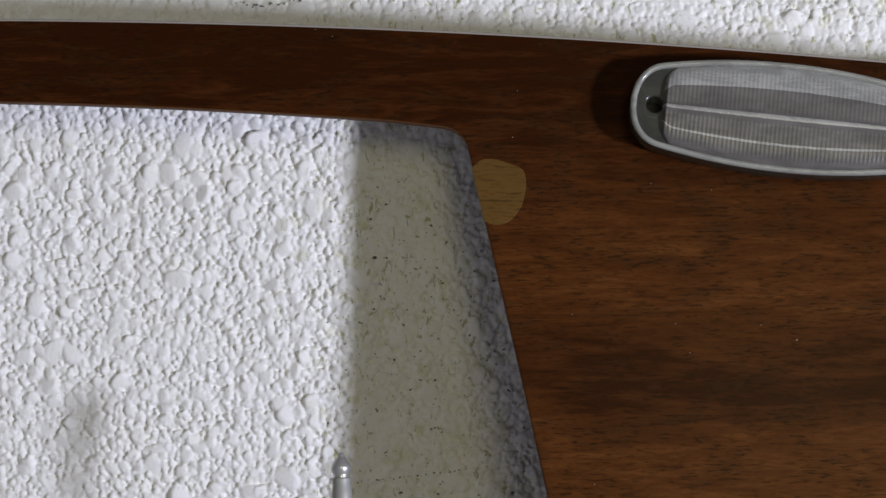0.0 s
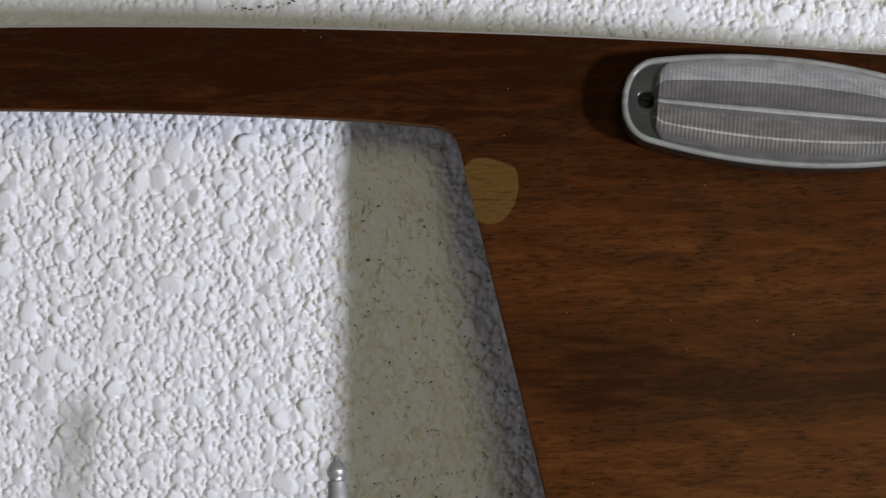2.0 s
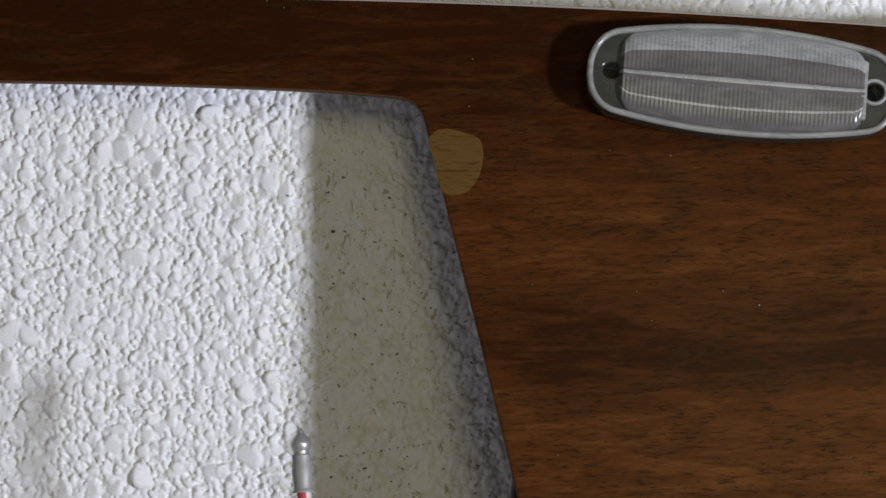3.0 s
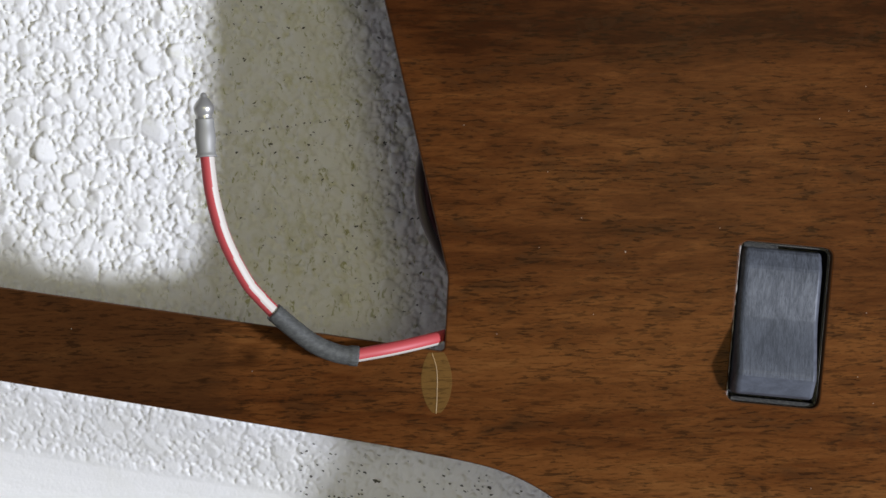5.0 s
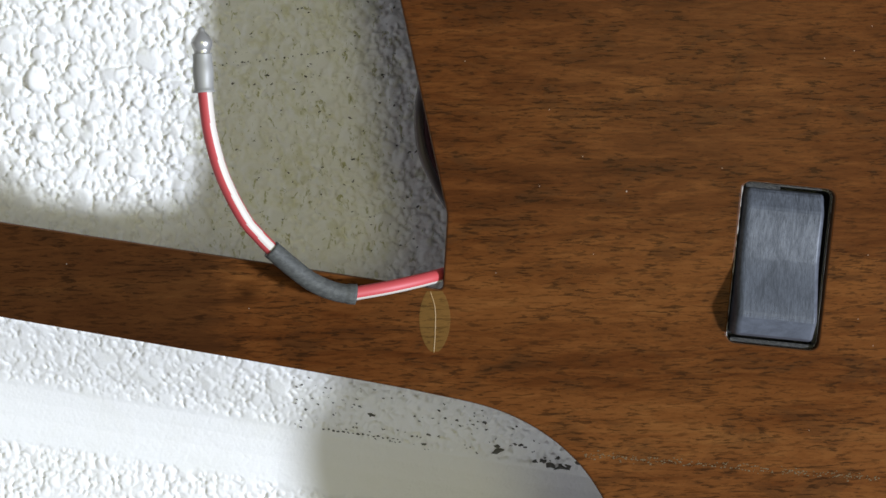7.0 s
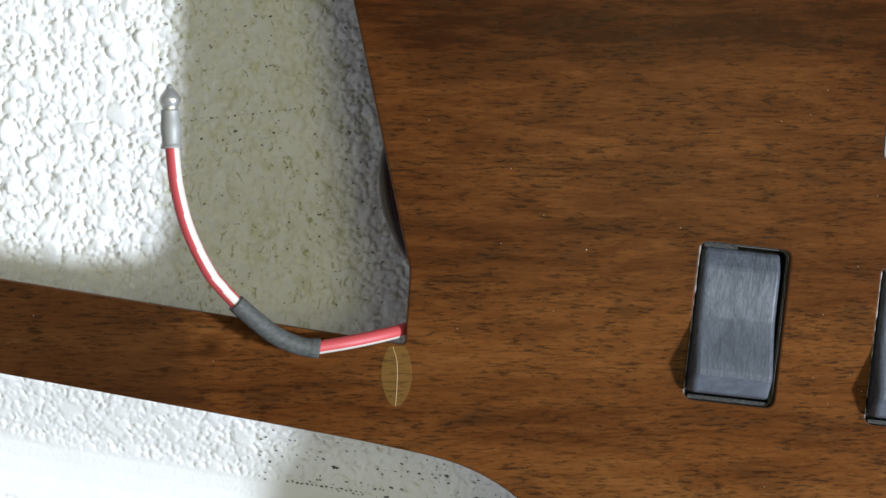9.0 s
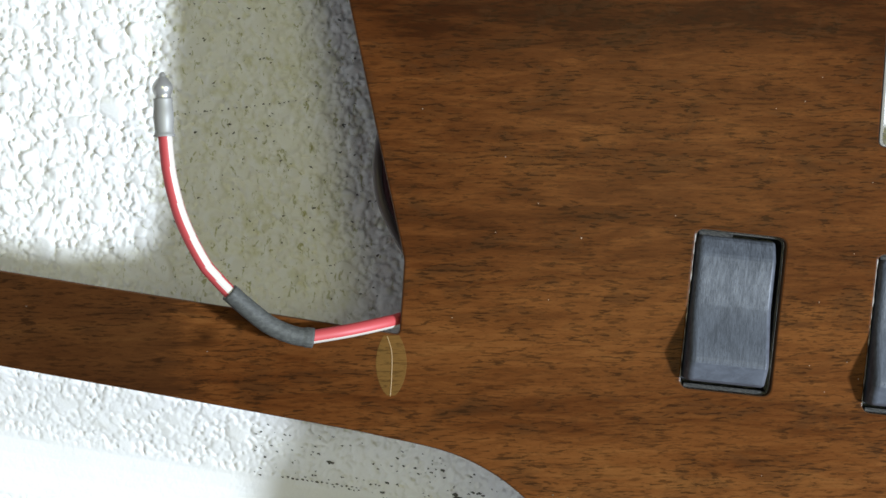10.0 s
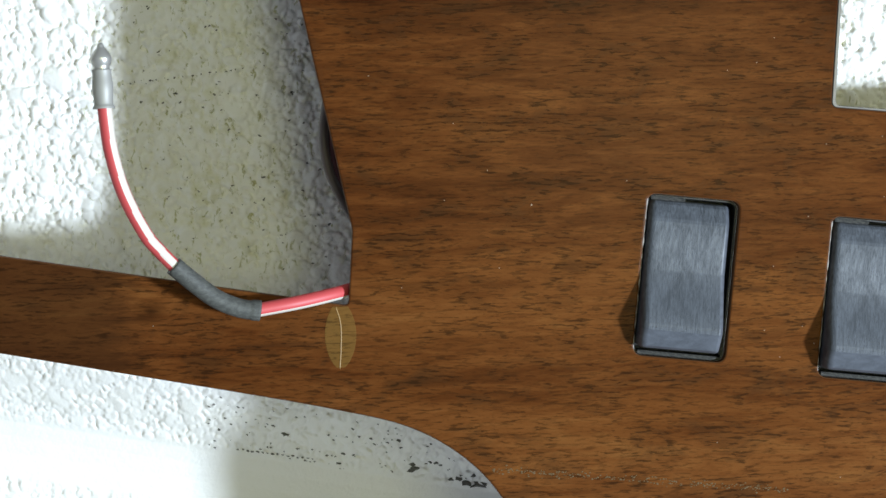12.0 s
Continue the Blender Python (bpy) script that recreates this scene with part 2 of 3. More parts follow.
def filleted(corners, steps=8):
    """A closed outline from corners (x, y, radius) in millimetres."""
    out, n = [], len(corners)
    for i, (x, y, r) in enumerate(corners):
        p = Vector((x, y))
        a, b = (Vector(corners[i - 1][:2]) - p), (Vector(corners[(i + 1) % n][:2]) - p)
        if r <= 0:
            out.append(p)
            continue
        ua, ub = a.normalized(), b.normalized()
        half = max(ua.angle(ub) / 2, 0.05)
        cut = min(r / math.tan(half), a.length * 0.49, b.length * 0.49)
        for k in range(steps + 1):
            s = k / steps
            out.append((p + ua * cut) * (1 - s) ** 2 + p * 2 * s * (1 - s) + (p + ub * cut) * s**2)
    return out


def slab(name, outlines, top, bottom, bevel, mats, parent=None, label=""):
    """A flat board with holes: the first outline is its rim, the others its holes."""
    cu = bpy.data.curves.new(name, "CURVE")
    cu.dimensions, cu.fill_mode = "2D", "BOTH"
    cu.extrude, cu.bevel_depth, cu.bevel_resolution = (top - bottom) / 2 * MM - bevel * MM, bevel * MM, 2
    cu.offset = -bevel * MM
    for outline in outlines:
        sp = cu.splines.new("POLY")
        sp.points.add(len(outline) - 1)
        sp.use_cyclic_u = True
        for q, p in zip(sp.points, outline):
            q.co = (p[0] * MM, p[1] * MM, 0, 1)
    tmp = new(name, cu)
    bpy.context.view_layer.update()
    me = bpy.data.meshes.new_from_object(tmp.evaluated_get(bpy.context.evaluated_depsgraph_get()))
    bpy.data.objects.remove(tmp)
    me.transform(Matrix.Translation((0, 0, (top + bottom) / 2 * MM)))
    me.materials.clear()
    for m in mats:
        me.materials.append(m)
    for p in me.polygons:
        p.material_index = 0 if abs(p.normal.z) > 0.93 or len(mats) == 1 else 1
    ob = new(name, me)
    ob.parent = parent
    return tagged(ob, label)


def prism(outline, levels):
    """A bmesh lofted through levels (z, inset) of one outline about its middle; closed at both ends."""
    bm = bmesh.new()
    mid = sum((Vector(p) for p in outline), Vector((0, 0))) / len(outline)
    rings = []
    for z, inset in levels:
        ring = []
        for p in outline:
            d = Vector(p) - mid
            q = mid + d * max(0.02, 1 - inset / max(d.length, 0.01))
            ring.append(bm.verts.new((q.x * MM, q.y * MM, z * MM)))
        rings.append(ring)
    n = len(outline)
    for a, b in zip(rings, rings[1:]):
        for k in range(n):
            bm.faces.new((a[k], a[(k + 1) % n], b[(k + 1) % n], b[k]))
    bm.faces.new(rings[0])
    bm.faces.new(rings[-1])
    return bm


def smooth_path(points, steps=10):
    pts = [Vector(p) for p in points]
    pts = [2 * pts[0] - pts[1]] + pts + [2 * pts[-1] - pts[-2]]
    out = []
    for a, b, c, d in zip(pts, pts[1:], pts[2:], pts[3:]):
        for k in range(steps):
            s = k / steps
            out.append(0.5 * (2 * b + (c - a) * s + (2 * a - 5 * b + 4 * c - d) * s**2 + (3 * b - a - 3 * c + d) * s**3))
    return out + [pts[-2]]


def tube(path, radius, stripe=None, sides=24, twist=0.0):
    """A round bar along a path in millimetres. radius: a number or a function of 0 to 1. stripe: (first angle, last angle) in degrees,
    whose faces take the second material; 0 points sideways, to the right of the way, and 90 up. twist: degrees by which it starts turned."""
    bm, rings = bmesh.new(), []
    for i, p in enumerate(path):
        way = (path[min(i + 1, len(path) - 1)] - path[max(i - 1, 0)]).normalized()
        right = way.cross(Vector((0, 0, 1))).normalized()
        up = right.cross(way)
        r = radius(i / (len(path) - 1)) if callable(radius) else radius
        rings.append([bm.verts.new((p + (right * math.cos(2 * math.pi * k / sides) + up * math.sin(2 * math.pi * k / sides)) * r) * MM) for k in range(sides)])
    for i, (a, b) in enumerate(zip(rings, rings[1:])):
        for k in range(sides):
            face = bm.faces.new((a[k], a[(k + 1) % sides], b[(k + 1) % sides], b[k]))
            angle = ((k + 0.5) * 360 / sides - twist * (1 - i / len(rings))) % 360
            if stripe and (stripe[0] <= angle <= stripe[1] or stripe[0] <= angle - 360 <= stripe[1]):
                face.material_index = 1
            face.smooth = True
    bm.faces.new(rings[0])
    bm.faces.new(rings[-1])
    return bm


# ---- the foam bed ----
def grains(x, y, cell, keep, least, most, rise, seed):
    """Heights of flat-topped, tilted, oval foam grains, one to a cell of a jittered grid; far down where there is none."""
    rng = np.random.default_rng(seed)
    n = 256
    jx, jy, base, tx, ty, width, slim, way, here = (rng.random((n, n)) for _ in range(9))
    radius = least + (most - least) * width**1.7
    c, s = np.cos(way * np.pi), np.sin(way * np.pi)
    slim = 1 + 0.55 * slim
    lean = 1.25 - 0.75 * width
    iu, iv = np.floor(x / cell).astype(int), np.floor(y / cell).astype(int)
    top = np.full(x.shape, -9.0)
    for a in (-1, 0, 1):
        for b in (-1, 0, 1):
            k = (iu + a) % n, (iv + b) % n
            dx, dy = x - (iu + a + jx[k]) * cell, y - (iv + b + jy[k]) * cell
            p, q = (c[k] * dx + s[k] * dy) / radius[k], (c[k] * dy - s[k] * dx) / radius[k] * slim[k]
            r = (np.abs(p) ** 2.6 + np.abs(q) ** 2.6) ** 0.385
            own = rise + (base[k] - 0.5) * 0.95 + lean[k] * ((tx[k] - 0.5) * dx + (ty[k] - 0.5) * dy) - 0.26 * r**2 - 0.8 * np.clip(r - 0.72, 0, 9) ** 2 * 6
            top = np.maximum(top, np.where((r < 1.15) & (here[k] < keep), own, -9.0))
    return top


def bead_field(x, y):
    u, v = 0.92 * x + 0.39 * y, 0.92 * y - 0.39 * x
    fine = grains(u, v, 1.3, 1.0, 0.75, 1.2, -0.25, 5)
    middle = grains(0.8 * x - 0.6 * y, 0.8 * y + 0.6 * x, 2.7, 0.75, 1.1, 2.2, -0.10, 6)
    large = grains(x, y, 8.0, 0.60, 2.2, 4.0, 0.05, 7)
    bank = soft_step(-(y + 0.168 * x), 15, 35)
    return (1.12 - 0.35 * bank) * np.maximum(np.maximum(np.maximum(fine, middle - 0.15 * bank), large - 0.5 * bank), -1.2)


def soft_step(v, lo, hi):
    s = np.clip((v - lo) / (hi - lo), 0, 1)
    return s * s * (3 - 2 * s)


BED_Z, BED_RISE = -69.5, 0.29


def bed_height(x, y):
    z = BED_Z + BED_RISE * y
    # lower shelf along the far edge, with a wire-cut smooth lip below its beads
    z = z + soft_step(y, 148, 155) * (-62 - z)
    lip = 195.0 - 0.136 * (x + 81) - 0.0003 * np.maximum(x + 20, 0) ** 2
    z = z + 1.6 * soft_step(y, lip - 2, lip + 4)
    # beyond the lower arm the bed steps up, then falls in a bank to a smooth rounded gutter
    q = y + 2.05 + 0.168 * (x + 36.6)
    bank = np.interp(q, [-140, -84, -80, -76, -70, -65, -60.5, -55, -51, -44, -40, -36], [-90, -89.9, -89.6, -89.0, -87.8, -86.0, -83.7, -78.5, -73, -64, -59, -57])
    z = z + soft_step(-q, 14, 36) * (bank - z)
    rib = (q + 68.4) / 9.3
    # a raised block under the instrument aperture
    z = z + soft_step(x, 70, 105) * (1 - soft_step(y, 100, 122)) * soft_step(y, -40, -20) * (-30 - z)
    # rims on which the panel rests
    z = z + np.maximum(soft_step(x, 245, 250), soft_step(-x, 222, 227)) * (-3.1 - z)
    return z, rib, lip


def foam_bed():
    xs = np.concatenate([np.arange(-340, -165, 8), np.arange(-165, 165, 0.37), np.arange(165, 341, 8)])
    ys = np.concatenate([np.arange(-180, -98, 8), np.arange(-98, 234, 0.37), np.arange(234, 261, 8)])
    x, y = np.meshgrid(xs, ys, indexing="ij")
    z, rib, lip = bed_height(x, y)
    beads = bead_field(x, y)
    rng = np.random.default_rng(8)
    smooth = np.maximum(1 - soft_step(np.abs(rib), 0.88, 1.12), soft_step(y, 151, 156) * (1 - soft_step(y, lip - 1, lip + 2)))
    z = z + beads * (1 - smooth * np.where(y > 100, 0.35, 0.93)) * soft_step(240 - np.abs(x), 0, 10) + rng.normal(0, 0.02, x.shape)
    nx, ny = x.shape
    co = np.stack([x, y, z], -1).reshape(-1, 3) * MM
    k = np.arange(nx * ny).reshape(nx, ny)
    quads = np.stack([k[:-1, :-1], k[1:, :-1], k[1:, 1:], k[:-1, 1:]], -1).reshape(-1, 4)
    rim = np.concatenate([k[:, 0], k[-1, 1:], k[-2::-1, -1], k[0, -2:0:-1]])
    low = co[rim].copy()
    low[:, 2] = -0.115
    base = nx * ny
    m = len(rim)
    below = base + np.arange(m)
    walls = np.stack([rim, below, np.roll(below, -1), np.roll(rim, -1)], -1)
    me = bpy.data.meshes.new("foam_bed")
    co = np.concatenate([co, low])
    faces = np.concatenate([quads, walls])
    me.vertices.add(len(co))
    me.vertices.foreach_set("co", co.astype(np.float32).ravel())
    me.loops.add(faces.size)
    me.loops.foreach_set("vertex_index", faces.astype(np.int32).ravel())
    me.polygons.add(len(faces))
    me.polygons.foreach_set("loop_start", np.arange(0, faces.size, 4, dtype=np.int32))
    me.update(calc_edges=True)
    me.polygons.foreach_set("use_smooth", [True] * len(faces))
    me.materials.append(FOAM)
    return tagged(new("foam_bed", me), "white polystyrene packing foam with coarse beads and faint yellow stains", "packing foam", kind="structure")


foam_bed()
bm = bmesh.new()
bmesh.ops.create_cube(bm, size=1.0, matrix=Matrix.Translation((0, 0, -0.135)) @ Matrix.Diagonal((2.4, 1.6, 0.04, 1)))
tagged(mesh_object("floor", bm, material("bench_top", (0.25, 0.22, 0.18), 0.6)), "plain workbench top under the foam", "floor", kind="structure")


# ---- the dashboard panel ----
def top_edge(x):
    return 150.45 - 0.0675 * x - 1.9e-4 * x * x


def opening_top(x):
    return 131.1 - 0.0675 * (x + 70) - 2.7e-4 * (x + 70) ** 2


def rect(cx, cy, w, h, turn, r):
    c, s = math.cos(radians(turn)), math.sin(radians(turn))
    return filleted([(cx + c * a * w / 2 - s * b * h / 2, cy + s * a * w / 2 + c * b * h / 2, r) for a, b in ((-1, -1), (1, -1), (1, 1), (-1, 1))], 5)


SWITCH_TURN = -6.0
SWITCH_AT = ((80.7, -10.9), (125.5, -16.9))
rim = [Vector((x, top_edge(x))) for x in range(-240, 301, 10)]
rim += filleted([(300, 40, 0), (300, -110, 10), (56, -110, 0)], 10)
shoulder = smooth_path([(50, -104, 0), (44.5, -84, 0), (38.0, -67.2, 0), (28.4, -55.0, 0), (14.0, -46.2, 0), (-6.0, -41.1, 0), (-30, -36.5, 0)], 8)
rim += [Vector((p.x, p.y)) for p in shoulder] + [Vector((-110, -22.0)), Vector((-240, 1.4))]
opening = [Vector((x, opening_top(x))) for x in range(-212, -47, 6)]
opening += filleted([(-46, opening_top(-46), 0), (-27.5, 127.1, 8), (-12.7, 62, 40), (0.5, 1.5, 8), (-0.6, -16.6, 1.2), (-212, 16.5, 0)], 8)
gauge_hole = filleted([(116.2, 29.7, 1.5), (140, 27.6, 8), (215, 30.5, 1.5), (218, 76, 1.5), (119.8, 82, 1.5)], 5)
holes = [rect(x, y - 0.2, 22.4, 39.0, SWITCH_TURN, 2.4) for x, y in SWITCH_AT]

panel = thing("dashboard_panel", pose(0, 0, 0), "lacquered walnut veneer dashboard panel with cut-outs, on white foam", "dashboard panel")
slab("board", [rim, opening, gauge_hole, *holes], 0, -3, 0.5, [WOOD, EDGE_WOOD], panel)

slab("hole_trim", [gauge_hole, [Vector((166, 52)) + (p - Vector((166, 52))) * (1 - 0.9 / max(40.0, (p - Vector((166, 52))).length)) for p in gauge_hole]], 0.12, -2.9, 0.15, [TRIM], panel, "thin grey metal trim in the aperture")

# pale bar along the far edge: the glint on its bevel, put into colour
bm = tube(smooth_path([(x, top_edge(x) + 0.05, -0.45) for x in range(-236, 297, 20)], 4), 0.42, sides=8)
part("edge_lip", bm, EDGE_GLINT, panel, "pale painted glint along the far edge", True)


def worn_patch(name, outline, thick, mats, label):
    part(name, prism(outline, [(-0.3, 0), (thick * 0.6, 0), (thick, 0.15)]), mats, panel, label)


def blob(cx, cy, rx, ry, rough, seed, n=40):
    out = []
    for k in range(n):
        a = 2 * math.pi * k / n
        s = 1 + rough * noise.noise(Vector((math.cos(a) * 1.7 + seed, math.sin(a) * 1.7, seed)))
        out.append(Vector((cx + rx * s * math.cos(a), cy + ry * s * math.sin(a))))
    return out


def beside_opening(p):
    """Keeps a patch on the wood, to the right of the opening's slanting edge."""
    edge = -24.6 + (119 - p.y) * 0.223 if p.y > 0 else 0
    return Vector((max(p.x, edge - 1.2), p.y))


worn_patch("bare_patch", [beside_opening(p) for p in blob(-19.8, 111.3, 8.4, 8.3, 0.15, 3)], 0.06, BARE_WOOD, "bare tan wood where lacquer is gone")
leaf = []
for k in range(24):
    s = k / 23
    leaf.append(Vector((-2.4 + 3.6 * math.sin(math.pi * (0.02 + 0.90 * s)) ** 0.55, -31.4 + 14.6 * s)))
for k in range(24):
    s = 1 - k / 23
    leaf.append(Vector((-2.8 - 3.5 * math.sin(math.pi * (0.02 + 0.90 * s)) ** 0.55, -31.4 + 14.6 * s)))
worn_patch("bare_patch", leaf, 0.06, BARE_WOOD, "leaf-shaped bare tan patch")
part("crack", tube(smooth_path([(-3.6, -16.9, 0.02), (-2.5, -21, 0.02), (-2.5, -27, 0.02), (-2.8, -31.6, 0.02)]), 0.16, sides=6), CRACK, panel, "fine pale split in the bare patch")


def residue_line():
    """Pale crumbs of old glue along a faint step near the lower edge of the panel."""
    rng = random.Random(12)
    bm = bmesh.new()
    for _ in range(320):
        x = rng.uniform(33, 105)
        y = -56.4 - 0.088 * (x - 33) + rng.gauss(0, 0.45)
        r = rng.uniform(0.05, 0.20)
        ring_of = [bm.verts.new(((x + r * 1.7 * math.cos(a)) * MM, (y + r * math.sin(a)) * MM, 0.02 * MM)) for a in (0, 1.3, 2.5, 3.8, 5.0)]
        mid = bm.verts.new((x * MM, y * MM, 0.14 * MM))
        for k in range(5):
            bm.faces.new((ring_of[k], ring_of[(k + 1) % 5], mid))
    tagged(part("glue_residue", bm, RESIDUE, panel, "pale crumbs of old glue"), kind="stuff")


residue_line()


# ---- rocker switches ----
def rocker_switch(at):
    sw = thing("rocker_switch", at, "scratched black plastic rocker switch set in the wooden panel", "switch", "row of rocker switches")
    # bezel lining the hole
    outer, inner = rect(0, -0.2, 22.3, 38.9, 0, 2.3), rect(0, -0.2, 21.3, 37.9, 0, 1.9)
    slab("bezel", [outer, inner], -2.6, -9.6, 0.15, [LINER], sw, "thin black bezel lining the hole")
    bm = bmesh.new()
    bmesh.ops.create_cube(bm, size=1.0, matrix=Matrix.Translation((0, -0.0002, -0.0145)) @ Matrix.Diagonal((0.0216, 0.0382, 0.011, 1)))
    part("housing", bm, BLACK, sw, "dusty black switch housing")
    for x, y, w, h, z in ((0.2, -19.0, 20.6, 0.9, -1.7), (-6.0, 18.45, 8.6, 1.0, -1.9), (10.3, -16.2, 0.7, 4.2, -2.2)):
        bm = bmesh.new()
        bmesh.ops.create_cube(bm, size=1.0, matrix=Matrix.Translation((x * MM, y * MM, (z - 3.5) * MM)) @ Matrix.Diagonal((w * MM, h * MM, 7 * MM, 1)))
        bmesh.ops.bevel(bm, geom=list(bm.edges), offset=0.00022, segments=2, affect="EDGES")
        part("ledge", bm, DUSTY, sw, "dusty grey ledge inside the hole")
    # chipped lacquer lip; the lamplight it catches is painted in as pale colour
    lip_path = [Vector((-11.25, y, -0.35 + 0.12 * math.sin(y * 1.9))) for y in np.linspace(-19.2, 18.4, 40)]
    part("chipped_edge", tube(lip_path, lambda t: 0.15 + 0.09 * math.sin(t * 37) * math.sin(t * 11), sides=8), EDGE_GLINT, sw, "chipped lacquer edge, its glint painted pale", True)
    # rocker: an extruded side profile (y, z) with a raised lower end and a shallow crease across its middle
    profile = [(-17.4, -6.0), (-17.6, 2.1), (-17.4, 3.2), (-16.9, 4.0), (-12.9, 6.2), (-12.2, 6.35), (-11.4, 6.2), (-7.0, 4.5), (-2.5, 2.7), (1.0, 1.8), (1.6, 1.72), (7.0, 1.55), (12.9, 1.45), (13.7, 1.2), (17.0, -0.6), (17.7, -1.3), (18.0, -2.2), (18.1, -6.0)]
    bm = bmesh.new()
    rings = []
    sections = ((-10.1, 2.4, 1.5), (-9.95, 1.5, 0.8), (-9.65, 0.8, 0.35), (-9.2, 0.3, 0.1), (-8.5, 0.0, 0.0), (-8.1, 0.0, 0.0), (8.2, 0.0, 0.0), (8.55, 0.0, 0.0), (8.9, 0.12, 0.0), (9.45, 0.75, 0.25), (9.6, 1.2, 0.7), (9.7, 3.2, 1.3))
    for x, drop, inset in sections:
        rings.append([bm.verts.new(((x - 0.6) * MM, (y - math.copysign(inset, y) * (abs(y) > 16)) * MM, (z - (drop if z > -5 else 0)) * MM)) for y, z in profile])
    for a, b in zip(rings, rings[1:]):
        for k in range(len(profile)):
            j = (k + 1) % len(profile)
            bm.faces.new((a[k], a[j], b[j], b[k]))
    bm.faces.new(rings[0])
    bm.faces.new(rings[-1])
    bmesh.ops.recalc_face_normals(bm, faces=bm.faces)
    for face in bm.faces:
        mid = face.calc_center_median()
        face.smooth = mid.z > -0.004 and (abs(mid.x) > 0.0086 or -0.0115 < mid.y < 0.0128)
        # lower end and right chamfer: lamp light put in as lighter plastic
        if (mid.y < -0.0128 or mid.x > 0.0081) and face.normal.z > 0.3:
            face.material_index = 1
    part("rocker", bm, [SWITCH, LIT_SMOOTH_PLASTIC], sw, "worn grey-black rocker")
    return sw


first = rocker_switch(pose(SWITCH_AT[0][0] * MM, SWITCH_AT[0][1] * MM, 0, 0, 0, SWITCH_TURN))
copy_thing(first, pose(SWITCH_AT[1][0] * MM, SWITCH_AT[1][1] * MM, 0, 0, 0, SWITCH_TURN))


# ---- interior lamp lens ----
def barrel(length, middle, end, r, n=44):
    """A lens outline: long sides bulge, ends are short and rounded."""
    out, half = [], length / 2
    for side in (1, -1):
        for k in range(n + 1):
            s = -math.cos(math.pi * k / n)
            w = end + (middle - end) * (1 - s * s)
            edge = max(0.0, abs(s) * half - (half - r)) / r
            out.append(Vector((-s * half * side, side * w * max(0.02, 1 - edge**2.4) ** 0.42)))
    return out


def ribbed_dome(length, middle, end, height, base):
    """A shallow dome with fine ribs across it and a ridge along its middle. Highlights are painted on it as pale bands,
    the rest is clearer.
    """
    bm, nx, ny = bmesh.new(), 420, 44
    grid = []
    for i in range(nx + 1):
        s = -1 + 2 * i / nx
        x = s * length / 2
        w = end + (middle - end) * (1 - s * s)
        w *= 1 - 0.30 * (max(0.0, abs(s) - 0.90) / 0.10) ** 2
        row = []
        for j in range(ny + 1):
            v = -1 + 2 * j / ny
            rise = math.sqrt(max(0.0, 1 - abs(v) ** 4)) * min(1.0, (1 - abs(s)) * 40)
            z = base + height * rise + 0.035 * math.sin(2 * math.pi * x / 1.05) * (abs(v) < 0.82) * (abs(v + 0.06) > 0.08)
            z += 0.7 * max(0.0, 1 - abs(v + 0.04) / 0.10) + 0.4 * max(0.0, 1 - abs(v + 0.13) / 0.05)
            row.append(bm.verts.new((x * MM, v * w * MM, z * MM)))
        grid.append(row)
    for a, b in zip(grid, grid[1:]):
        for j in range(ny):
            v = -1 + 2 * (j + 0.5) / ny
            face = bm.faces.new((a[j], b[j], b[j + 1], a[j + 1]))
            face.smooth = True
            # far side, ridge and one near line take the pale highlight colour
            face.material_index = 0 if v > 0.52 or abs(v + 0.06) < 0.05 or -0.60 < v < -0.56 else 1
    return bm


def ring(x, y, r, n=20):
    return [Vector((x + r * math.cos(2 * math.pi * k / n), y + r * math.sin(2 * math.pi * k / n))) for k in range(n)]


def lamp_lens(at):
    lamp = thing("lamp_lens", at, "long clear ribbed plastic lamp lens lying on the veneer", "lamp lens")
    screw_holes = [ring(x, 0, 2.1) for x in (-32.0, 32.0)]
    outline = barrel(75.6, 13.5, 8.8, 7)
    slab("flange", [outline, *screw_holes], 9.0, 0.2, 0.5, [CLEAR], lamp, "clear plastic flange with two screw holes")
    rim_path = [Vector((p.x * 0.985, p.y * 0.965, 9.1)) for p in outline]
    part("rim", tube(rim_path + rim_path[:1], 0.8, sides=10), RIM, lamp, "pale raised rim")
    part("dome", ribbed_dome(60, 12.9, 9.5, 2.2, 8.5), [PALE_PLASTIC, INSERT], lamp, "ribbed dome with highlights painted as pale bands")
    bm = bmesh.new()
    bmesh.ops.create_cube(bm, size=1.0, matrix=Matrix.Translation((29.4 * MM, 0, 9.1 * MM)) @ Matrix.Diagonal((1.6 * MM, 14.6 * MM, 2.0 * MM, 1)))
    bmesh.ops.bevel(bm, geom=list(bm.edges), offset=0.0003, segments=2, affect="EDGES")
    part("end_wall", bm, PALE_PLASTIC, lamp)
    collar = [Vector((32.0 + 2.9 * math.cos(a * 0.3142), 2.9 * math.sin(a * 0.3142), 9.0)) for a in range(21)]
    part("screw_collar", tube(collar, 0.5, sides=8), PALE_PLASTIC, lamp, "pale collar round one screw hole")
    # black discs stand for the shade down the two screw holes
    for x in (-32.0, 32.0):
        bm = prism(ring(x, 0, 2.0), [(0.3, 0), (1.2, 0)])
        part("hole_shade", bm, BLACK, lamp, "black disc for the shade in a screw hole")
    return lamp


lamp_lens(pose(0.0519, 0.1277, 0.0, 0, 0, -6.4))


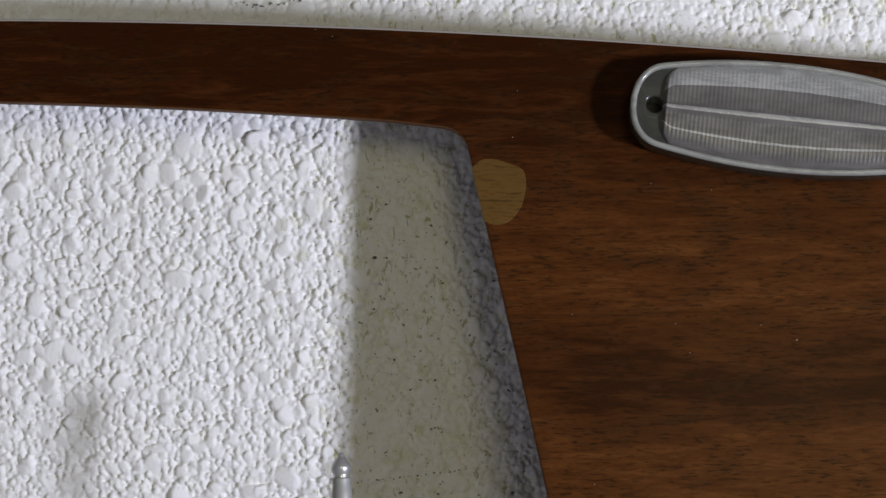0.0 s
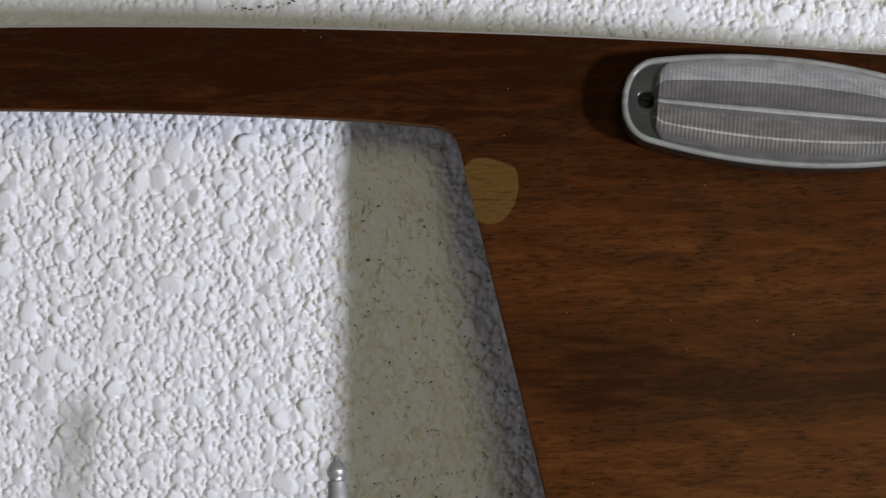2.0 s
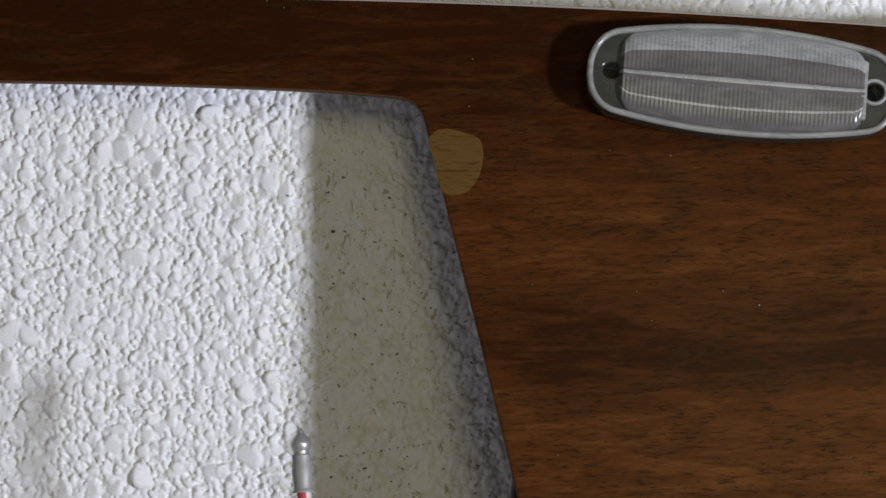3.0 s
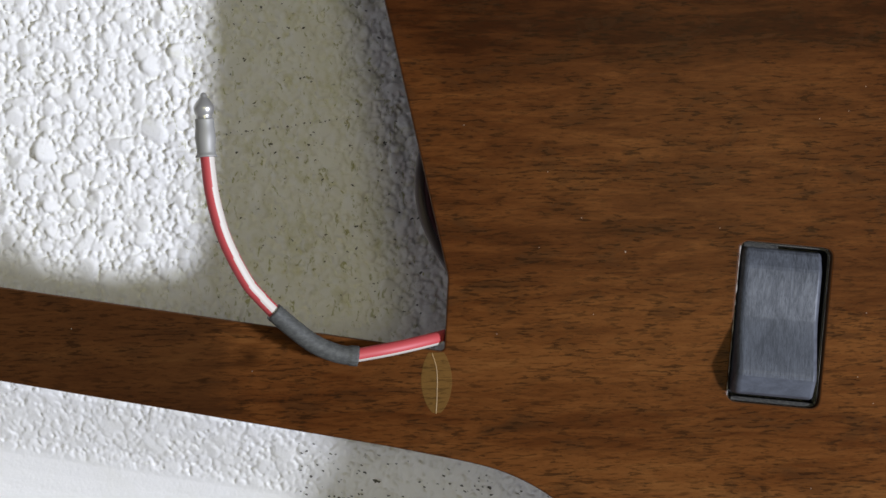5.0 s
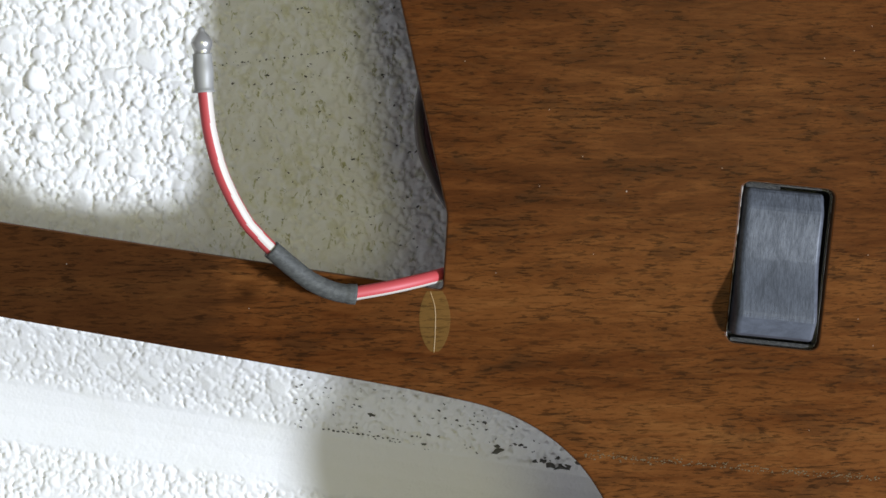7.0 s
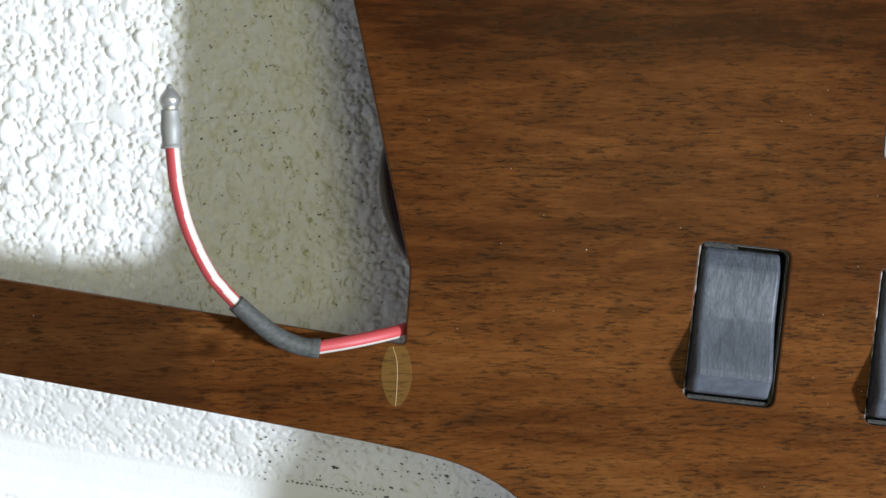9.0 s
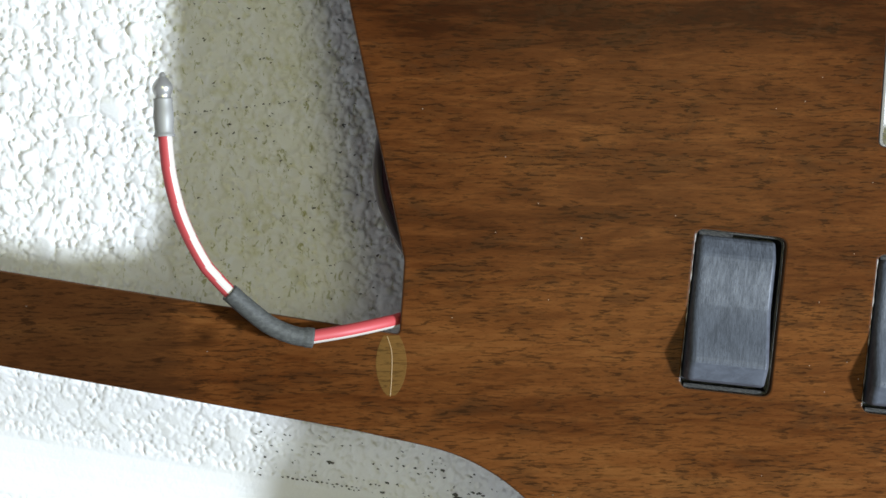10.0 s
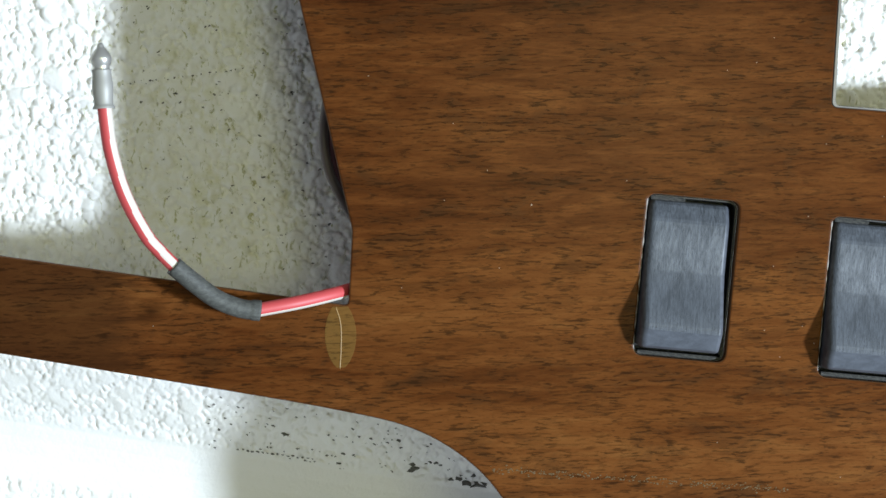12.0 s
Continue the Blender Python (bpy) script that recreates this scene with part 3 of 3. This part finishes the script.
# ---- wires ----
def striped_wire():
    w = thing("striped_wire", pose(0, 0, 0), "red and white wire with metal bullet terminal, curling up", "wire")
    tail = smooth_path([(8, -11.0, -11.0), (2.0, -12.6, -7.5), (-4, -13.9, -1.5), (-12.9, -15.6, 3.4), (-23, -17.2, 6.0)])
    part("wire_tail", tube(tail, 1.65, (130, 215), 36), [RED, WHITE], w)
    sleeve = smooth_path([(-21.3, -17.2, 5.8), (-26, -16.5, 6.6), (-31.5, -14.1, 7.6), (-36.5, -10.2, 8.9), (-41.0, -6.2, 10.2)])
    part("sleeve", tube(sleeve, lambda s: 2.45 if s < 0.12 else 2.25), RUBBER, w, "dull grey rubber sleeve")
    lead = smooth_path([(-39.5, -7.6, 9.9), (-43.8, -3.0, 11.2), (-47.2, 1.4, 12.6), (-51.7, 10.8, 14.6), (-54.4, 21, 16.2), (-55.6, 31.5, 17)])
    part("wire_lead", tube(lead, 1.65, (-5, 62), 48, 48.0), [RED, WHITE], w)
    ferrule = smooth_path([(-55.6, 30.0, 17), (-55.8, 34.5, 17), (-56.0, 38.9, 17)], 12)
    part("ferrule", tube(ferrule, lambda s: 2.55 if s < 0.06 else 2.3 - 0.12 * math.sin(s * 9)), DULL_METAL, w, "crimped dull metal ferrule")

    def tip(s):
        if s < 0.16:
            return 1.9
        if s < 0.45:
            return 1.9 + 0.55 * math.sin((s - 0.16) / 0.29 * math.pi / 2)
        if s < 0.84:
            return 2.45 - 1.6 * ((s - 0.45) / 0.39) ** 1.6
        return max(0.15, 0.85 * math.sqrt(max(0, 1 - ((s - 0.84) / 0.165) ** 2)))

    part("bullet", tube(smooth_path([(-56.0, 38.7, 17), (-56.1, 41.7, 17), (-56.2, 45.0, 17)], 20), tip), METAL, w, "rounded bullet contact with a small nipple")


striped_wire()


def looped_wires():
    w = thing("wire_loop", pose(0, 0, 0), "brown and maroon wires looping behind the panel edge", "wire")
    for name, mat, r, dx, z in (("brown_wire", BROWN, 1.2, 2.1, -13.0), ("maroon_wire", MAROON, 1.0, 3.9, -14.0)):
        path = smooth_path([(10 + dx, 62, z + 2), (-2 + dx, 45, z), (-6.3 + dx, 36, z), (-8.2 + dx, 26, z), (-7.4 + dx, 17, z), (-4.4 + dx, 9.5, z), (0.4 + dx, 1.5, z), (6 + dx, -6, z + 1)])
        part(name, tube(path, r), mat, w)


looped_wires()


# ---- dirt and cracks on the foam ----
def dirt_and_cracks():
    rng = random.Random(4)
    bm = bmesh.new()

    def flake(x, y, size, long, turn):
        z, _, _ = bed_height(np.array([x]), np.array([y]))
        z = float(z[0] + bead_field(np.array([x]), np.array([y]))[0])
        n = 9
        top = []
        for k in range(n):
            a = 2 * math.pi * k / n
            r = size * rng.uniform(0.3, 1.25)
            u, v = r * long * math.cos(a), r * math.sin(a)
            c, s = math.cos(turn), math.sin(turn)
            top.append(bm.verts.new(((x + c * u - s * v) * MM, (y + s * u + c * v) * MM, (z + 0.3) * MM)))
        mid = bm.verts.new((x * MM, y * MM, (z + 0.3 + size * 0.35) * MM))
        for k in range(n):
            bm.faces.new((top[k], top[(k + 1) % n], mid))

    for _ in range(190):
        y = rng.uniform(-12, 122)
        flake(rng.uniform(-66, 0 - y * 0.2), y, rng.uniform(0.12, 0.34), rng.uniform(1, 2.4), rng.uniform(-0.7, 0.9))
    for k in range(22):
        flake(-60 + k * 1.8 + rng.uniform(-0.7, 0.7), 39.9 + k * 0.2 + rng.uniform(-0.3, 0.3), rng.uniform(0.15, 0.32), rng.uniform(1, 1.8), 0.1)
    flake(-52.2, 100.3, 0.8, 1.6, -0.7)
    for _ in range(130):
        x = rng.uniform(-42, 38)
        flake(x, -44 - 0.168 * (x + 36.6) - rng.uniform(0, 18), rng.uniform(0.10, 0.34), rng.uniform(1.2, 2.6), rng.uniform(-0.7, 0.1))
    for x, y, r in ((13.3, -63.6, 0.8), (13.9, -65.2, 1.7), (24.2, -68.6, 0.8), (26.2, -68.4, 0.9), (28.6, -69.6, 1.4), (31.6, -70.4, 2.3), (33.6, -70.2, 0.9), (30.4, -67.4, 0.8), (36.4, -68.6, 0.9), (18, -62.9, 0.6), (19.8, -63.2, 0.6), (9.4, -55.7, 0.8), (-22, -54.2, 0.8), (-6.1, -60.5, 0.5)):
        flake(x + 3.4, y - 2.1, r, 1.3, rng.uniform(-0.3, 0.3))
    for k in range(16):
        flake(-32.3 + k * 1.4, -61.4 - 0.14 * k * 1.4 + rng.uniform(-0.2, 0.2), rng.uniform(0.12, 0.35), 1.8, -0.15)
    # dark cracks in the foam beyond the far edge, drawn as flakes
    for k in range(18):
        flake(-95 + k * 1.2 + rng.uniform(-0.5, 0.5), 178.2 - 0.9 * math.sin(k * 0.25) + rng.uniform(-0.6, 0.5), rng.uniform(0.12, 0.42), rng.uniform(1, 2.6), rng.uniform(-0.5, 0.2))
    for x, y in ((-125, 183.2), (-125.4, 184.4), (-139, 183.6)):
        flake(x, y, 0.45, 1.6, 1.3)
    tagged(mesh_object("dirt_and_cracks", bm, DIRT), "small dark dirt specks and crack marks scattered on the white foam", "dirt", kind="stuff")


dirt_and_cracks()
